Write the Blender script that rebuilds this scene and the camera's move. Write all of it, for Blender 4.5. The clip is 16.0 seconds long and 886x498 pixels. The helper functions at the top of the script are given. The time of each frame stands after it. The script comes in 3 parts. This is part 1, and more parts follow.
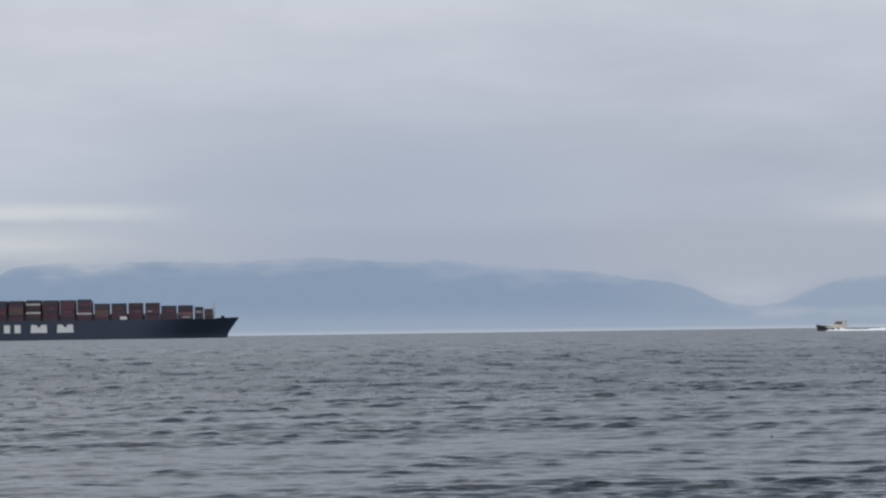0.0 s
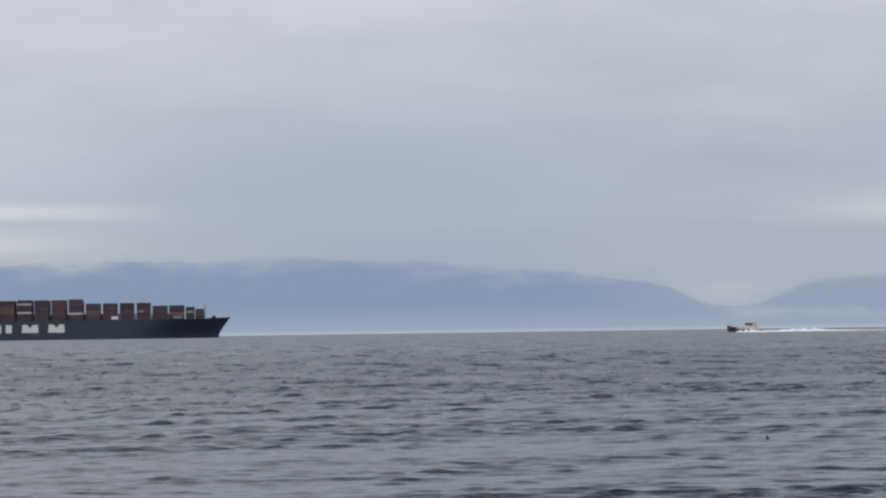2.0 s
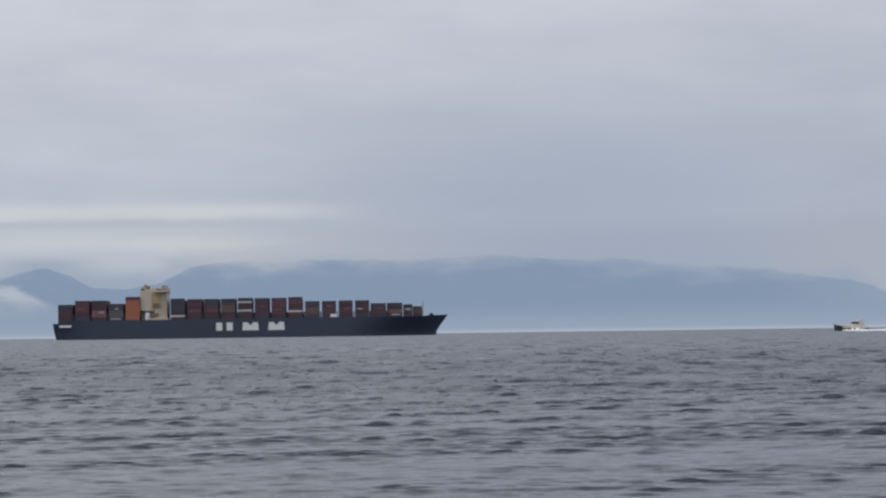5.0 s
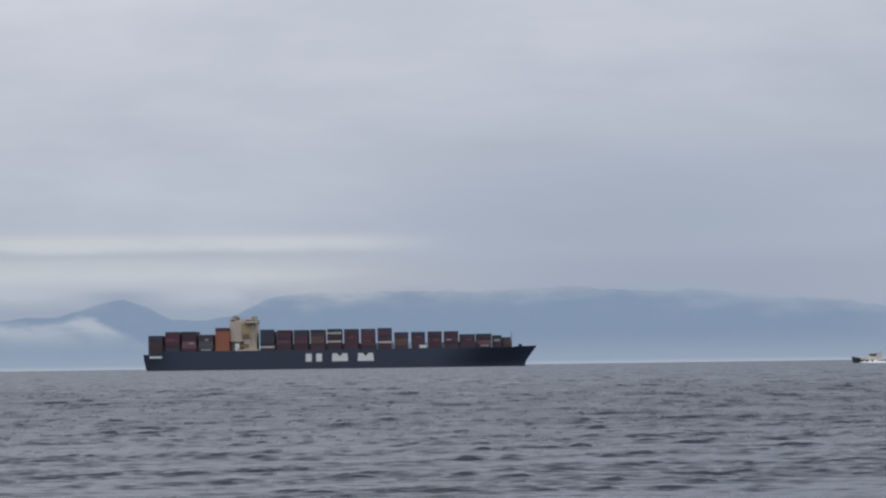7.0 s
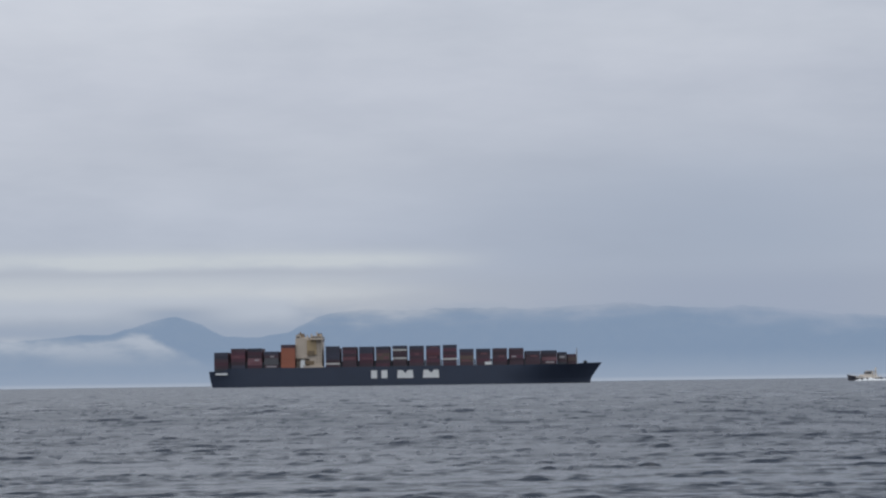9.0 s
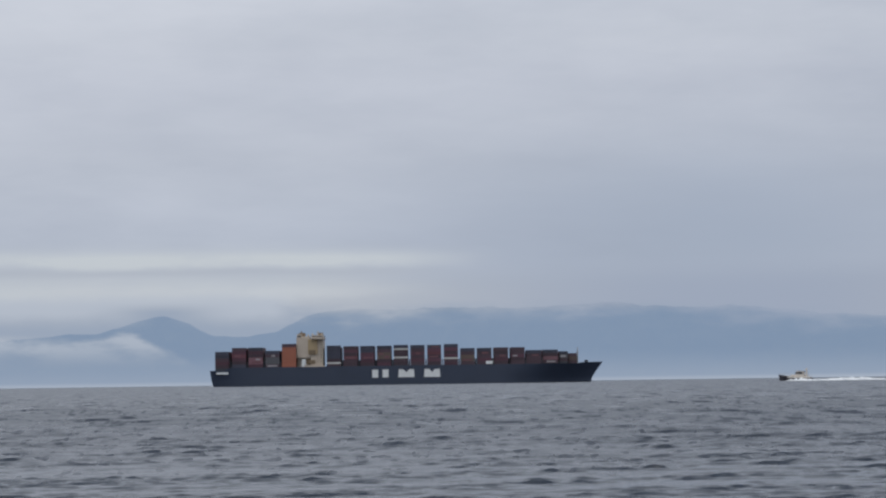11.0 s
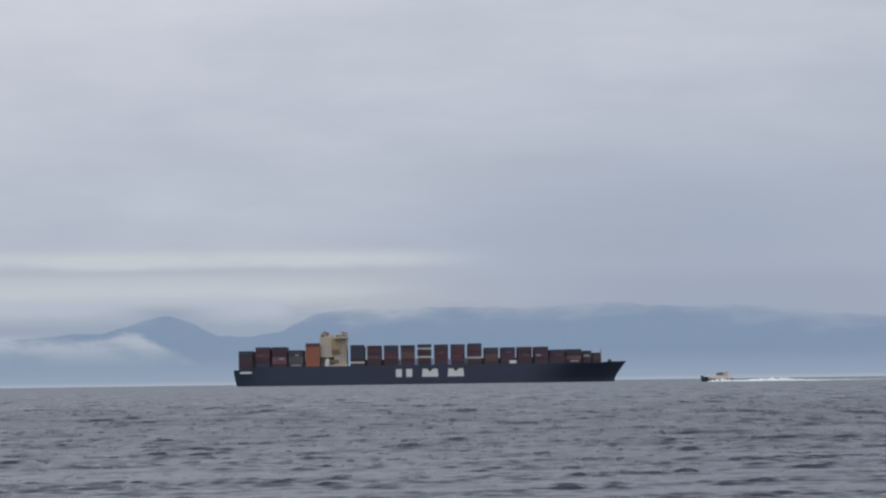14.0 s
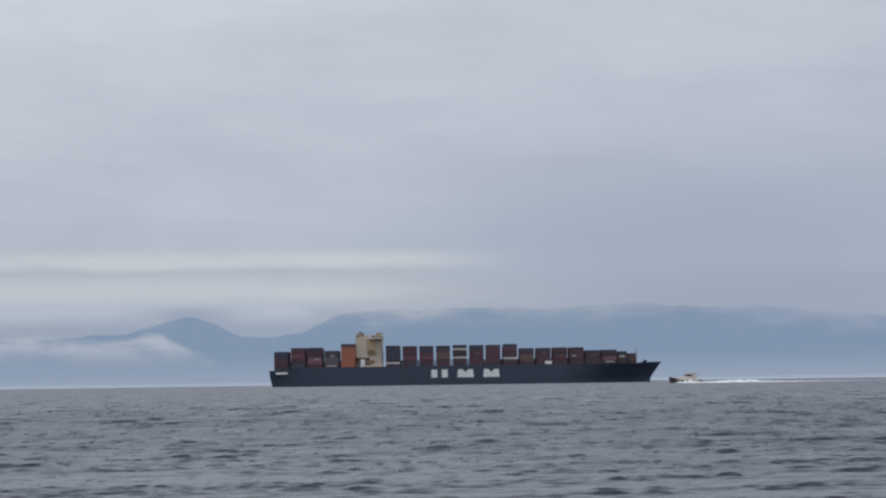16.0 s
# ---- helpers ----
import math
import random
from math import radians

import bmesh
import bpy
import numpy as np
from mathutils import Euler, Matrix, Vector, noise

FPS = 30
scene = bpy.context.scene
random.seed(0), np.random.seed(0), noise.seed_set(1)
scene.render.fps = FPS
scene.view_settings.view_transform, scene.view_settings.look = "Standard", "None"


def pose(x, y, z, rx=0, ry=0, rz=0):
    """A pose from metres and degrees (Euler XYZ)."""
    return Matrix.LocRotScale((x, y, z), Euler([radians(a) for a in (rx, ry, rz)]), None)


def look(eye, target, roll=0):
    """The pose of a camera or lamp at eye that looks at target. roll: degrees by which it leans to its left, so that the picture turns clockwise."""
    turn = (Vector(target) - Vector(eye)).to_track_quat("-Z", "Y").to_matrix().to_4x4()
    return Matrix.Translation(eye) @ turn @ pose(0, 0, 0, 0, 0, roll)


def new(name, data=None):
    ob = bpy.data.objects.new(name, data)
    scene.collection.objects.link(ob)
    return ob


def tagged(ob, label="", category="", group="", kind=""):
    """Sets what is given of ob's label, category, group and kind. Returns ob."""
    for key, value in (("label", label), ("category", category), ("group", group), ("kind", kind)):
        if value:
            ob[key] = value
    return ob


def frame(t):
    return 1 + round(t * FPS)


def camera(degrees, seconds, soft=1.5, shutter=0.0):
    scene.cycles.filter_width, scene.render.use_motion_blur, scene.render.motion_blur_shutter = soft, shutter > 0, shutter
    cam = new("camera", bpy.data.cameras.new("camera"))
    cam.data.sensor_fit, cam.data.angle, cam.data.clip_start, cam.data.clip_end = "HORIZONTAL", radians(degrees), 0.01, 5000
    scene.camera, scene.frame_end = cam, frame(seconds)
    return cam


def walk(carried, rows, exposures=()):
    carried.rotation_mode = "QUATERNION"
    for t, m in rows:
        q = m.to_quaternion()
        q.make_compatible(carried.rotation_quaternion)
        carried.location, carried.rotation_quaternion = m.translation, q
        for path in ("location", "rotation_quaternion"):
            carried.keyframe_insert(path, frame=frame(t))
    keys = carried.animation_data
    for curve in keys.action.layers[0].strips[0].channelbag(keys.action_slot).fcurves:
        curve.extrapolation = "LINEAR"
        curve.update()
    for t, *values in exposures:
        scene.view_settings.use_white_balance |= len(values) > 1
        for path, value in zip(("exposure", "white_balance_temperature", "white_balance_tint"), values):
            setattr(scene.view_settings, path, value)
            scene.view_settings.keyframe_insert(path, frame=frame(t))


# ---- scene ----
cam = camera(20.0, 16.0, soft=2.3)
EYE_HEIGHT = 2.2
LEAN = -0.80
# seconds, degrees to the east of north, degrees above level
AIM = [
    (0, 7.2315, 1.8927),
    (0.3, 7.4102, 1.9036),
    (0.5, 7.499, 1.9092),
    (1, 7.5701, 1.8744),
    (1.5, 7.6763, 1.8894),
    (2, 7.7172, 1.8898),
    (2.5, 7.7761, 1.9055),
    (3, 7.9086, 1.8737),
    (3.5, 7.9486, 1.9051),
    (4, 8.0517, 1.8827),
    (4.2, 7.6207, 1.7797),
    (4.3, 7.1726, 1.7089),
    (4.4, 6.7372, 1.6637),
    (4.5, 6.0195, 1.6804),
    (4.6, 5.1337, 1.7123),
    (4.7, 4.2472, 1.7571),
    (4.8, 3.6436, 1.8043),
    (4.9, 3.3236, 1.8541),
    (5, 3.2019, 1.8972),
    (5.2, 3.1909, 1.9209),
    (6.2, 2.3304, 2.3083),
    (7.3, 1.3727, 2.6817),
    (7.5, 1.4337, 2.6992),
    (7.7, 1.0835, 2.7534),
    (7.8, 0.7254, 2.7908),
    (7.9, 0.5605, 2.8383),
    (8, 0.4597, 2.8785),
    (8.2, 0.3479, 2.9448),
    (8.5, 0.228, 3.0512),
    (9, 0.2812, 3.0322),
    (9.2, 0.3059, 3.0271),
    (10.3, 0.4439, 3.0184),
    (11.5, 0.6001, 3.0135),
    (12, 0.6164, 3.013),
    (12.5, 0.6056, 3.0051),
    (13, 0.6375, 3.0147),
    (13.5, 0.5692, 3.0166),
    (14, 0.4444, 3.0104),
    (14.5, 0.184, 3.0099),
    (15, 0.0649, 3.0267),
    (15.5, -0.0453, 3.0292),
    (16, -0.071, 3.0345),
]


def aimed(turn, tilt):
    a, b = radians(turn), radians(tilt)
    eye = Vector((0, 0, EYE_HEIGHT))
    way = Vector((math.sin(a) * math.cos(b), math.cos(a) * math.cos(b), math.sin(b)))
    return look(eye, eye + way * 100, LEAN)


walk(cam, [(t, aimed(a, b)) for t, a, b in AIM],
     exposures=[(0, 0.09, 6600, 10), (4, 0.08, 6600, 10), (5, 0.03, 6570, 10), (7.5, -0.02, 6460, 10), (9, -0.03, 6450, 10), (16, -0.03, 6450, 10)])

# ---- world and light ----
FOCAL = 784 / math.tan(radians(10))
world = bpy.data.worlds.new("overcast_sky")
scene.world = world
world.use_nodes = True
wt = world.node_tree
wt.nodes.clear()


class Net:
    """Short hand for node trees."""

    def __init__(self, tree):
        self.tree = tree

    def node(self, kind, operation="", use_clamp=False, interpolation_type="", data_type="", blend_type=""):
        n = self.tree.nodes.new(kind)
        if data_type:
            n.data_type = data_type
        if operation:
            n.operation, n.use_clamp = operation, use_clamp
        if interpolation_type:
            n.interpolation_type = interpolation_type
        if blend_type:
            n.blend_type = blend_type
        return n

    def put(self, socket, value):
        if isinstance(value, bpy.types.NodeSocket):
            self.tree.links.new(value, socket)
        elif value is not None:
            socket.default_value = value

    def math(self, op, a, b=None, c=None, clamp=False):
        n = self.node("ShaderNodeMath", operation=op, use_clamp=clamp)
        for i, v in enumerate((a, b, c)):
            self.put(n.inputs[i], v)
        return n.outputs[0]

    def span(self, x, a, b, c=0.0, d=1.0):
        n = self.node("ShaderNodeMapRange", interpolation_type="SMOOTHSTEP")
        for i, v in enumerate((x, a, b, c, d)):
            self.put(n.inputs[i], v)
        return n.outputs[0]

    def hump(self, x, centre, width):
        d = self.math("DIVIDE", self.math("SUBTRACT", x, centre), width)
        return self.math("POWER", 2.718, self.math("MULTIPLY", self.math("MULTIPLY", d, d), -1.0))

    def noise(self, vec, scale, detail=4.0, rough=0.5, out=0):
        n = self.node("ShaderNodeTexNoise")
        self.put(n.inputs["Vector"], vec)
        n.inputs["Scale"].default_value, n.inputs["Detail"].default_value = scale, detail
        n.inputs["Roughness"].default_value = rough
        return n.outputs[out]

    def scaled(self, vec, s, loc=(0, 0, 0)):
        n = self.node("ShaderNodeMapping")
        self.put(n.inputs["Vector"], vec)
        n.inputs["Scale"].default_value, n.inputs["Location"].default_value = s, loc
        return n.outputs[0]

    def mix(self, f, a, b):
        n = self.node("ShaderNodeMix", data_type="RGBA")
        self.put(n.inputs[0], f)
        self.put(n.inputs[6], a)
        self.put(n.inputs[7], b)
        return n.outputs[2]

    def ramp(self, x, stops):
        n = self.node("ShaderNodeValToRGB")
        self.put(n.inputs[0], x)
        e = n.color_ramp.elements
        while len(e) < len(stops):
            e.new(0.5)
        for el, (p, c) in zip(e, stops):
            el.position, el.color = p, (*c, 1)
        return n.outputs[0]


def rgb(r, g, b):
    """Display values 0..255 as linear light."""
    return tuple(((v / 255 + 0.055) / 1.055) ** 2.4 if v > 10 else v / 255 / 12.92 for v in (r, g, b))


w = Net(wt)
way = w.node("ShaderNodeTexCoord").outputs["Generated"]
sep = w.node("ShaderNodeSeparateXYZ")
w.put(sep.inputs[0], way)
east, north, up = sep.outputs
high = w.math("MULTIPLY", up, FOCAL)
side = w.math("MULTIPLY", w.math("ARCTAN2", east, north), FOCAL)
# cloud deck, brighter towards the zenith
base = w.ramp(w.math("POWER", w.math("MAXIMUM", up, 0.0), 0.5), [
    (0.0, rgb(165, 176, 193)), (0.18, rgb(166, 175, 192)), (0.24, rgb(172, 180, 196)), (0.30, rgb(182, 188, 201)),
    (0.345, rgb(191, 196, 208)), (0.37, rgb(193, 198, 209)), (0.6, (0.66, 0.71, 0.79)), (1.0, (0.89, 0.95, 1.03))])
soft_noise = w.noise(w.scaled(way, (8, 8, 30), (3.1, 0.4, 0.2)), 1.0, 5.0, 0.55)
fine_noise = w.noise(w.scaled(way, (22, 22, 90), (1.3, 2.0, 0.7)), 1.0, 5.0, 0.55)
lift = w.math("ADD", w.math("MULTIPLY", w.math("SUBTRACT", soft_noise, 0.5), 0.46), w.math("MULTIPLY", w.math("SUBTRACT", fine_noise, 0.5), 0.11))
lift = w.math("ADD", lift, w.span(side, 1300.0, -700.0, -0.03, 0.10))
deck = w.node("ShaderNodeMix", data_type="RGBA", blend_type="MULTIPLY")
deck.inputs[0].default_value = 1.0
gray = w.node("ShaderNodeCombineColor")
for i, k in enumerate((1.0, 0.9, 0.75)):
    w.put(gray.inputs[i], w.math("ADD", 1.0, w.math("MULTIPLY", lift, k)))
w.put(deck.inputs[6], base)
w.put(deck.inputs[7], gray.outputs[0])
colour = deck.outputs[2]
# bluer, thicker part of the deck over the eastern shore
blue = w.math("MULTIPLY", w.hump(side, 480.0, 440.0), w.hump(high, 255.0, 140.0))
blue = w.math("MULTIPLY", blue, w.span(soft_noise, 0.25, 0.7, 0.6, 1.0))
colour = w.mix(w.math("MULTIPLY", blue, 0.9), colour, (*rgb(160, 171, 190), 1))
# bright streaks low in the north-west and a faint one in the north-east
wob = w.math("MULTIPLY", w.math("SUBTRACT", fine_noise, 0.5), 18.0)
hw = w.math("ADD", high, wob)
upper = w.math("MULTIPLY", w.hump(hw, 218.0, 15.0), w.span(side, 170.0, -120.0))
lower = w.math("MULTIPLY", w.hump(hw, 166.0, 20.0), w.span(side, 80.0, -260.0))
streak = w.math("ADD", upper, w.math("MULTIPLY", lower, 0.85))
streak = w.math("ADD", streak, w.math("MULTIPLY", w.math("MULTIPLY", w.hump(hw, 190.0, 55.0), 0.35), w.span(side, 60.0, -300.0)))
streak = w.math("MULTIPLY", streak, w.span(fine_noise, 0.3, 0.6, 0.6, 1.0))
right = w.math("MULTIPLY", w.hump(hw, 200.0, 34.0), w.span(side, 1120.0, 1420.0))
streak = w.math("ADD", streak, w.math("MULTIPLY", right, 0.8), clamp=True)
colour = w.mix(w.math("MULTIPLY", streak, 0.85), colour, (*rgb(200, 206, 211), 1))
# thin grey layer between the two streaks
veil = w.math("MULTIPLY", w.hump(hw, 197.0, 8.0), w.span(side, 120.0, -120.0))
colour = w.mix(w.math("MULTIPLY", veil, 0.7), colour, (*rgb(174, 181, 194), 1))
sky = w.node("ShaderNodeTexSky")
sky.sky_type, sky.sun_disc = "NISHITA", False
sky.sun_elevation, sky.sun_rotation = radians(67), radians(-152)
clear = w.node("ShaderNodeBackground")
clear.inputs["Strength"].default_value = 0.09
w.put(clear.inputs["Color"], sky.outputs[0])
cloudy = w.node("ShaderNodeBackground")
w.put(cloudy.inputs["Color"], colour)
both = w.node("ShaderNodeMixShader")
both.inputs[0].default_value = 0.94
wt.links.new(clear.outputs[0], both.inputs[1])
wt.links.new(cloudy.outputs[0], both.inputs[2])
wt.links.new(both.outputs[0], w.node("ShaderNodeOutputWorld").inputs[0])

sun = bpy.data.lights.new("sun", "SUN")
sun.energy, sun.angle, sun.color = 0.6, radians(30), (1.0, 0.97, 0.93)
new("sun", sun).matrix_world = look((-450, -850, 2250), (0, 0, 0))

# ---- materials ----


def material(name):
    m = bpy.data.materials.new(name)
    m.use_nodes = True
    m.node_tree.nodes.clear()
    n = Net(m.node_tree)
    return m, n, n.node("ShaderNodeOutputMaterial")


def paint(name, colour, rough=0.55, metal=0.0, grain=1.5, vary=0.25, bump=0.15, streaks=0.0, dirt=(0.10, 0.06, 0.04), spread=0.0):
    """Painted, weathered surface: blotches, fine grain, run-off streaks of rust."""
    m, n, out = material(name)
    b = n.node("ShaderNodeBsdfPrincipled")
    at = n.node("ShaderNodeTexCoord").outputs["Object"]
    big = n.noise(at, grain * 0.15, 4.0, 0.6)
    small = n.noise(at, grain * 2.2, 5.0, 0.6)
    lift_ = n.math("ADD", n.math("MULTIPLY", n.math("SUBTRACT", big, 0.5), vary * 2), n.math("MULTIPLY", n.math("SUBTRACT", small, 0.5), vary))
    if spread:
        info = n.node("ShaderNodeObjectInfo").outputs["Random"]
        lift_ = n.math("ADD", lift_, n.math("MULTIPLY", n.math("SUBTRACT", info, 0.5), spread))
    col = n.node("ShaderNodeHueSaturation")
    col.inputs["Color"].default_value = (*colour, 1)
    n.put(col.inputs["Value"], n.math("ADD", 1.0, lift_))
    c = col.outputs[0]
    if streaks:
        runs = n.noise(n.scaled(at, (1.2, 1.2, 0.08)), 1.0, 6.0, 0.65)
        c = n.mix(n.math("MULTIPLY", n.span(runs, 0.52, 0.75), streaks), c, (*dirt, 1))
    n.put(b.inputs["Base Color"], c)
    b.inputs["Metallic"].default_value = metal
    n.put(b.inputs["Roughness"], n.math("ADD", rough, n.math("MULTIPLY", n.math("SUBTRACT", small, 0.5), 0.2), clamp=True))
    bm_ = n.node("ShaderNodeBump")
    bm_.inputs["Strength"].default_value, bm_.inputs["Distance"].default_value = bump, 0.05
    n.put(bm_.inputs["Height"], small)
    n.put(b.inputs["Normal"], bm_.outputs[0])
    n.put(out.inputs[0], b.outputs[0])
    return m


def island_paint(name, stops, rough=0.6):
    """Each loose piece takes its own colour."""
    m, n, out = material(name)
    b = n.node("ShaderNodeBsdfPrincipled")
    r = n.node("ShaderNodeNewGeometry").outputs["Random Per Island"]
    c = n.ramp(r, stops)
    at = n.node("ShaderNodeTexCoord").outputs["Object"]
    runs = n.noise(n.scaled(at, (1.5, 1.5, 0.2)), 1.0, 5.0, 0.6)
    n.put(b.inputs["Base Color"], n.mix(n.span(runs, 0.5, 0.8, 0, 0.5), c, (0.06, 0.035, 0.025, 1)))
    b.inputs["Roughness"].default_value = rough
    n.put(out.inputs[0], b.outputs[0])
    return m


def water_material():
    m, n, out = material("sea_water")
    b = n.node("ShaderNodeBsdfPrincipled")
    at = n.node("ShaderNodeTexCoord").outputs["Object"]
    patch = n.noise(n.scaled(at, (0.02, 0.05, 0.05)), 1.0, 4.0, 0.6)
    n.put(b.inputs["Base Color"], n.mix(patch, (0.010, 0.018, 0.034, 1), (0.017, 0.027, 0.046, 1)))
    sp = n.node("ShaderNodeSeparateXYZ")
    n.put(sp.inputs[0], at)
    # wind-roughened out at sea, smoother in the lee of the shore
    off = n.span(n.math("LOGARITHM", n.math("MAXIMUM", sp.outputs[1], 1.0), 10.0), 1.55, 2.25, 0.08, 0.29)
    # cat's paws: small patches of steep ripples
    far = n.math("LOGARITHM", n.math("MAXIMUM", sp.outputs[1], 1.0), 10.0)
    near_paws = n.noise(n.scaled(at, (1.5, 0.5, 0.1)), 1.0, 3.0, 0.6)
    far_paws = n.noise(n.scaled(at, (0.30, 0.04, 0.1)), 1.0, 4.0, 0.6)
    dark = n.math("MULTIPLY", n.span(near_paws, 0.57, 0.66), n.span(far, 1.75, 1.95, 0.0, 0.36))
    dark = n.math("ADD", dark, n.math("MULTIPLY", n.span(far_paws, 0.57, 0.66), n.span(far, 2.0, 2.3, 0.0, 0.55)))
    light = n.math("MULTIPLY", n.span(far_paws, 0.48, 0.30), n.span(far, 1.9, 2.3, 0.0, -0.12))
    rough = n.math("ADD", off, n.math("ADD", dark, light))
    n.put(b.inputs["Roughness"], n.math("MINIMUM", n.math("MAXIMUM", rough, 0.06), 0.9))
    b.inputs["IOR"].default_value = 1.333
    ripples = n.noise(n.scaled(at, (2.8, 6.0, 3.0)), 1.0, 5.0, 0.6)
    fine = n.noise(n.scaled(at, (7.0, 15.0, 8.0)), 1.0, 3.0, 0.6)
    b0 = n.node("ShaderNodeBump")
    b0.inputs["Strength"].default_value, b0.inputs["Distance"].default_value = 1.0, 0.010
    n.put(b0.inputs["Height"], fine)
    chop = n.noise(n.scaled(at, (0.5, 1.1, 1.0)), 1.0, 4.0, 0.55)
    b1 = n.node("ShaderNodeBump")
    b1.inputs["Strength"].default_value, b1.inputs["Distance"].default_value = 1.0, 0.028
    n.put(b1.inputs["Height"], ripples)
    n.put(b1.inputs["Normal"], b0.outputs[0])
    b2 = n.node("ShaderNodeBump")
    b2.inputs["Strength"].default_value, b2.inputs["Distance"].default_value = 1.0, 0.07
    n.put(b2.inputs["Height"], chop)
    n.put(b2.inputs["Normal"], b1.outputs[0])
    n.put(b.inputs["Normal"], b2.outputs[0])
    n.put(out.inputs[0], b.outputs[0])
    return m


def foam_material():
    m, n, out = material("white_foam")
    b = n.node("ShaderNodeBsdfPrincipled")
    at = n.node("ShaderNodeTexCoord").outputs["Object"]
    lump = n.noise(at, 0.9, 6.0, 0.7)
    n.put(b.inputs["Base Color"], n.mix(n.span(lump, 0.35, 0.65), (0.72, 0.75, 0.77, 1), (0.9, 0.9, 0.9, 1)))
    b.inputs["Roughness"].default_value = 0.8
    bp = n.node("ShaderNodeBump")
    bp.inputs["Distance"].default_value = 0.2
    n.put(bp.inputs["Height"], lump)
    n.put(b.inputs["Normal"], bp.outputs[0])
    gaps = n.noise(n.scaled(at, (0.35, 1.4, 1.0)), 1.0, 5.0, 0.7)
    mixs = n.node("ShaderNodeMixShader")
    sp = n.node("ShaderNodeSeparateXYZ")
    n.put(sp.inputs[0], at)
    # solid near the propellers, broken up further behind
    solid = n.math("ADD", n.span(gaps, 0.27, 0.46), n.span(sp.outputs[0], -60.0, -22.0), clamp=True)
    n.put(mixs.inputs[0], n.math("MULTIPLY", solid, n.span(sp.outputs[0], -118.0, -30.0)))
    n.put(mixs.inputs[1], n.node("ShaderNodeBsdfTransparent").outputs[0])
    n.put(mixs.inputs[2], b.outputs[0])
    n.put(out.inputs[0], mixs.outputs[0])
    return m


M_WATER, M_FOAM = water_material(), foam_material()
M_HULL = paint("dark_blue_hull_paint", (0.035, 0.047, 0.077), 0.6, grain=0.4, vary=0.18, streaks=0.12, bump=0.1)
M_DECK = paint("red_brown_deck_paint", (0.09, 0.05, 0.04), 0.8)
M_WHITE = paint("white_marking_paint", (0.74, 0.75, 0.74), 0.6, grain=0.6, vary=0.08, streaks=0.12)
M_CREAM = paint("cream_superstructure_paint", (0.51, 0.435, 0.355), 0.6, grain=0.35, vary=0.16, streaks=0.35, dirt=(0.32, 0.23, 0.145))
M_TAN = paint("tan_panel_paint", (0.44, 0.33, 0.19), 0.65, grain=0.4, vary=0.25, streaks=0.4, dirt=(0.14, 0.09, 0.05))
M_BROWN = paint("brown_trim_paint", (0.20, 0.145, 0.09), 0.7)
M_STEEL = paint("dark_steel", (0.045, 0.05, 0.06), 0.6, 0.2)
M_GREY = paint("light_grey_steel", (0.42, 0.43, 0.44), 0.6, 0.0)
M_GLASS = paint("dark_window_glass", (0.07, 0.07, 0.075), 0.2, vary=0.05, bump=0.02)
CONTAINER = {
    "n": paint("navy_container_paint", (0.040, 0.042, 0.064), 0.6, spread=0.5, streaks=0.2),
    "k": paint("brown_container_paint", (0.062, 0.037, 0.049), 0.65, spread=0.5, streaks=0.25),
    "m": paint("maroon_container_paint", (0.086, 0.034, 0.052), 0.6, spread=0.5, streaks=0.2),
    "r": paint("red_container_paint", (0.13, 0.042, 0.056), 0.6, spread=0.4, streaks=0.2),
    "p": paint("faded_rose_container_paint", (0.205, 0.10, 0.118), 0.65, spread=0.3, streaks=0.2),
    "o": paint("orange_container_paint", (0.33, 0.112, 0.066), 0.55, spread=0.15, streaks=0.15, vary=0.12),
    "g": paint("grey_container_paint", (0.10, 0.10, 0.11), 0.6, spread=0.3, streaks=0.3),
    "t": paint("tan_container_paint", (0.11, 0.078, 0.065), 0.65, spread=0.3, streaks=0.3),
    # brightness of sky seen through the stacks, put into a pale colour
    "w": paint("pale_sky_gap_paint", (0.52, 0.51, 0.48), 0.6, spread=0.2, streaks=0.15),
}
M_INNER = island_paint("stacked_container_paint", [(0.0, (0.034, 0.036, 0.058)), (0.35, (0.06, 0.034, 0.04)), (0.65, (0.10, 0.032, 0.044)), (1.0, (0.16, 0.05, 0.05))])
M_BOATHULL = paint("black_boat_hull_paint", (0.075, 0.072, 0.085), 0.45, grain=3, vary=0.15)
M_BOATCREAM = paint("cream_boat_paint", (0.68, 0.62, 0.55), 0.5, grain=3, vary=0.1)

# ---- building helpers ----


def finish(name, bm, mat, parent=None, label="", smooth=False):
    me = bpy.data.meshes.new(name)
    bm.to_mesh(me)
    bm.free()
    for m in mat if isinstance(mat, (list, tuple)) else [mat]:
        me.materials.append(m)
    if smooth:
        me.shade_smooth()
    ob = new(name, me)
    ob.parent = parent
    return tagged(ob, label)


def part(name, bm, mat, parent, label="", smooth=False):
    return finish(name, bm, mat, parent, label, smooth)


def box(bm, x0, x1, y0, y1, z0, z1, bevel=0.0):
    vs = bmesh.ops.create_cube(bm, size=1.0)["verts"]
    for v in vs:
        v.co = Vector((x0 + (v.co.x + 0.5) * (x1 - x0), y0 + (v.co.y + 0.5) * (y1 - y0), z0 + (v.co.z + 0.5) * (z1 - z0)))
    if bevel:
        bmesh.ops.bevel(bm, geom=list({e for v in vs for e in v.link_edges}), offset=bevel, segments=2, affect="EDGES")
    return bm


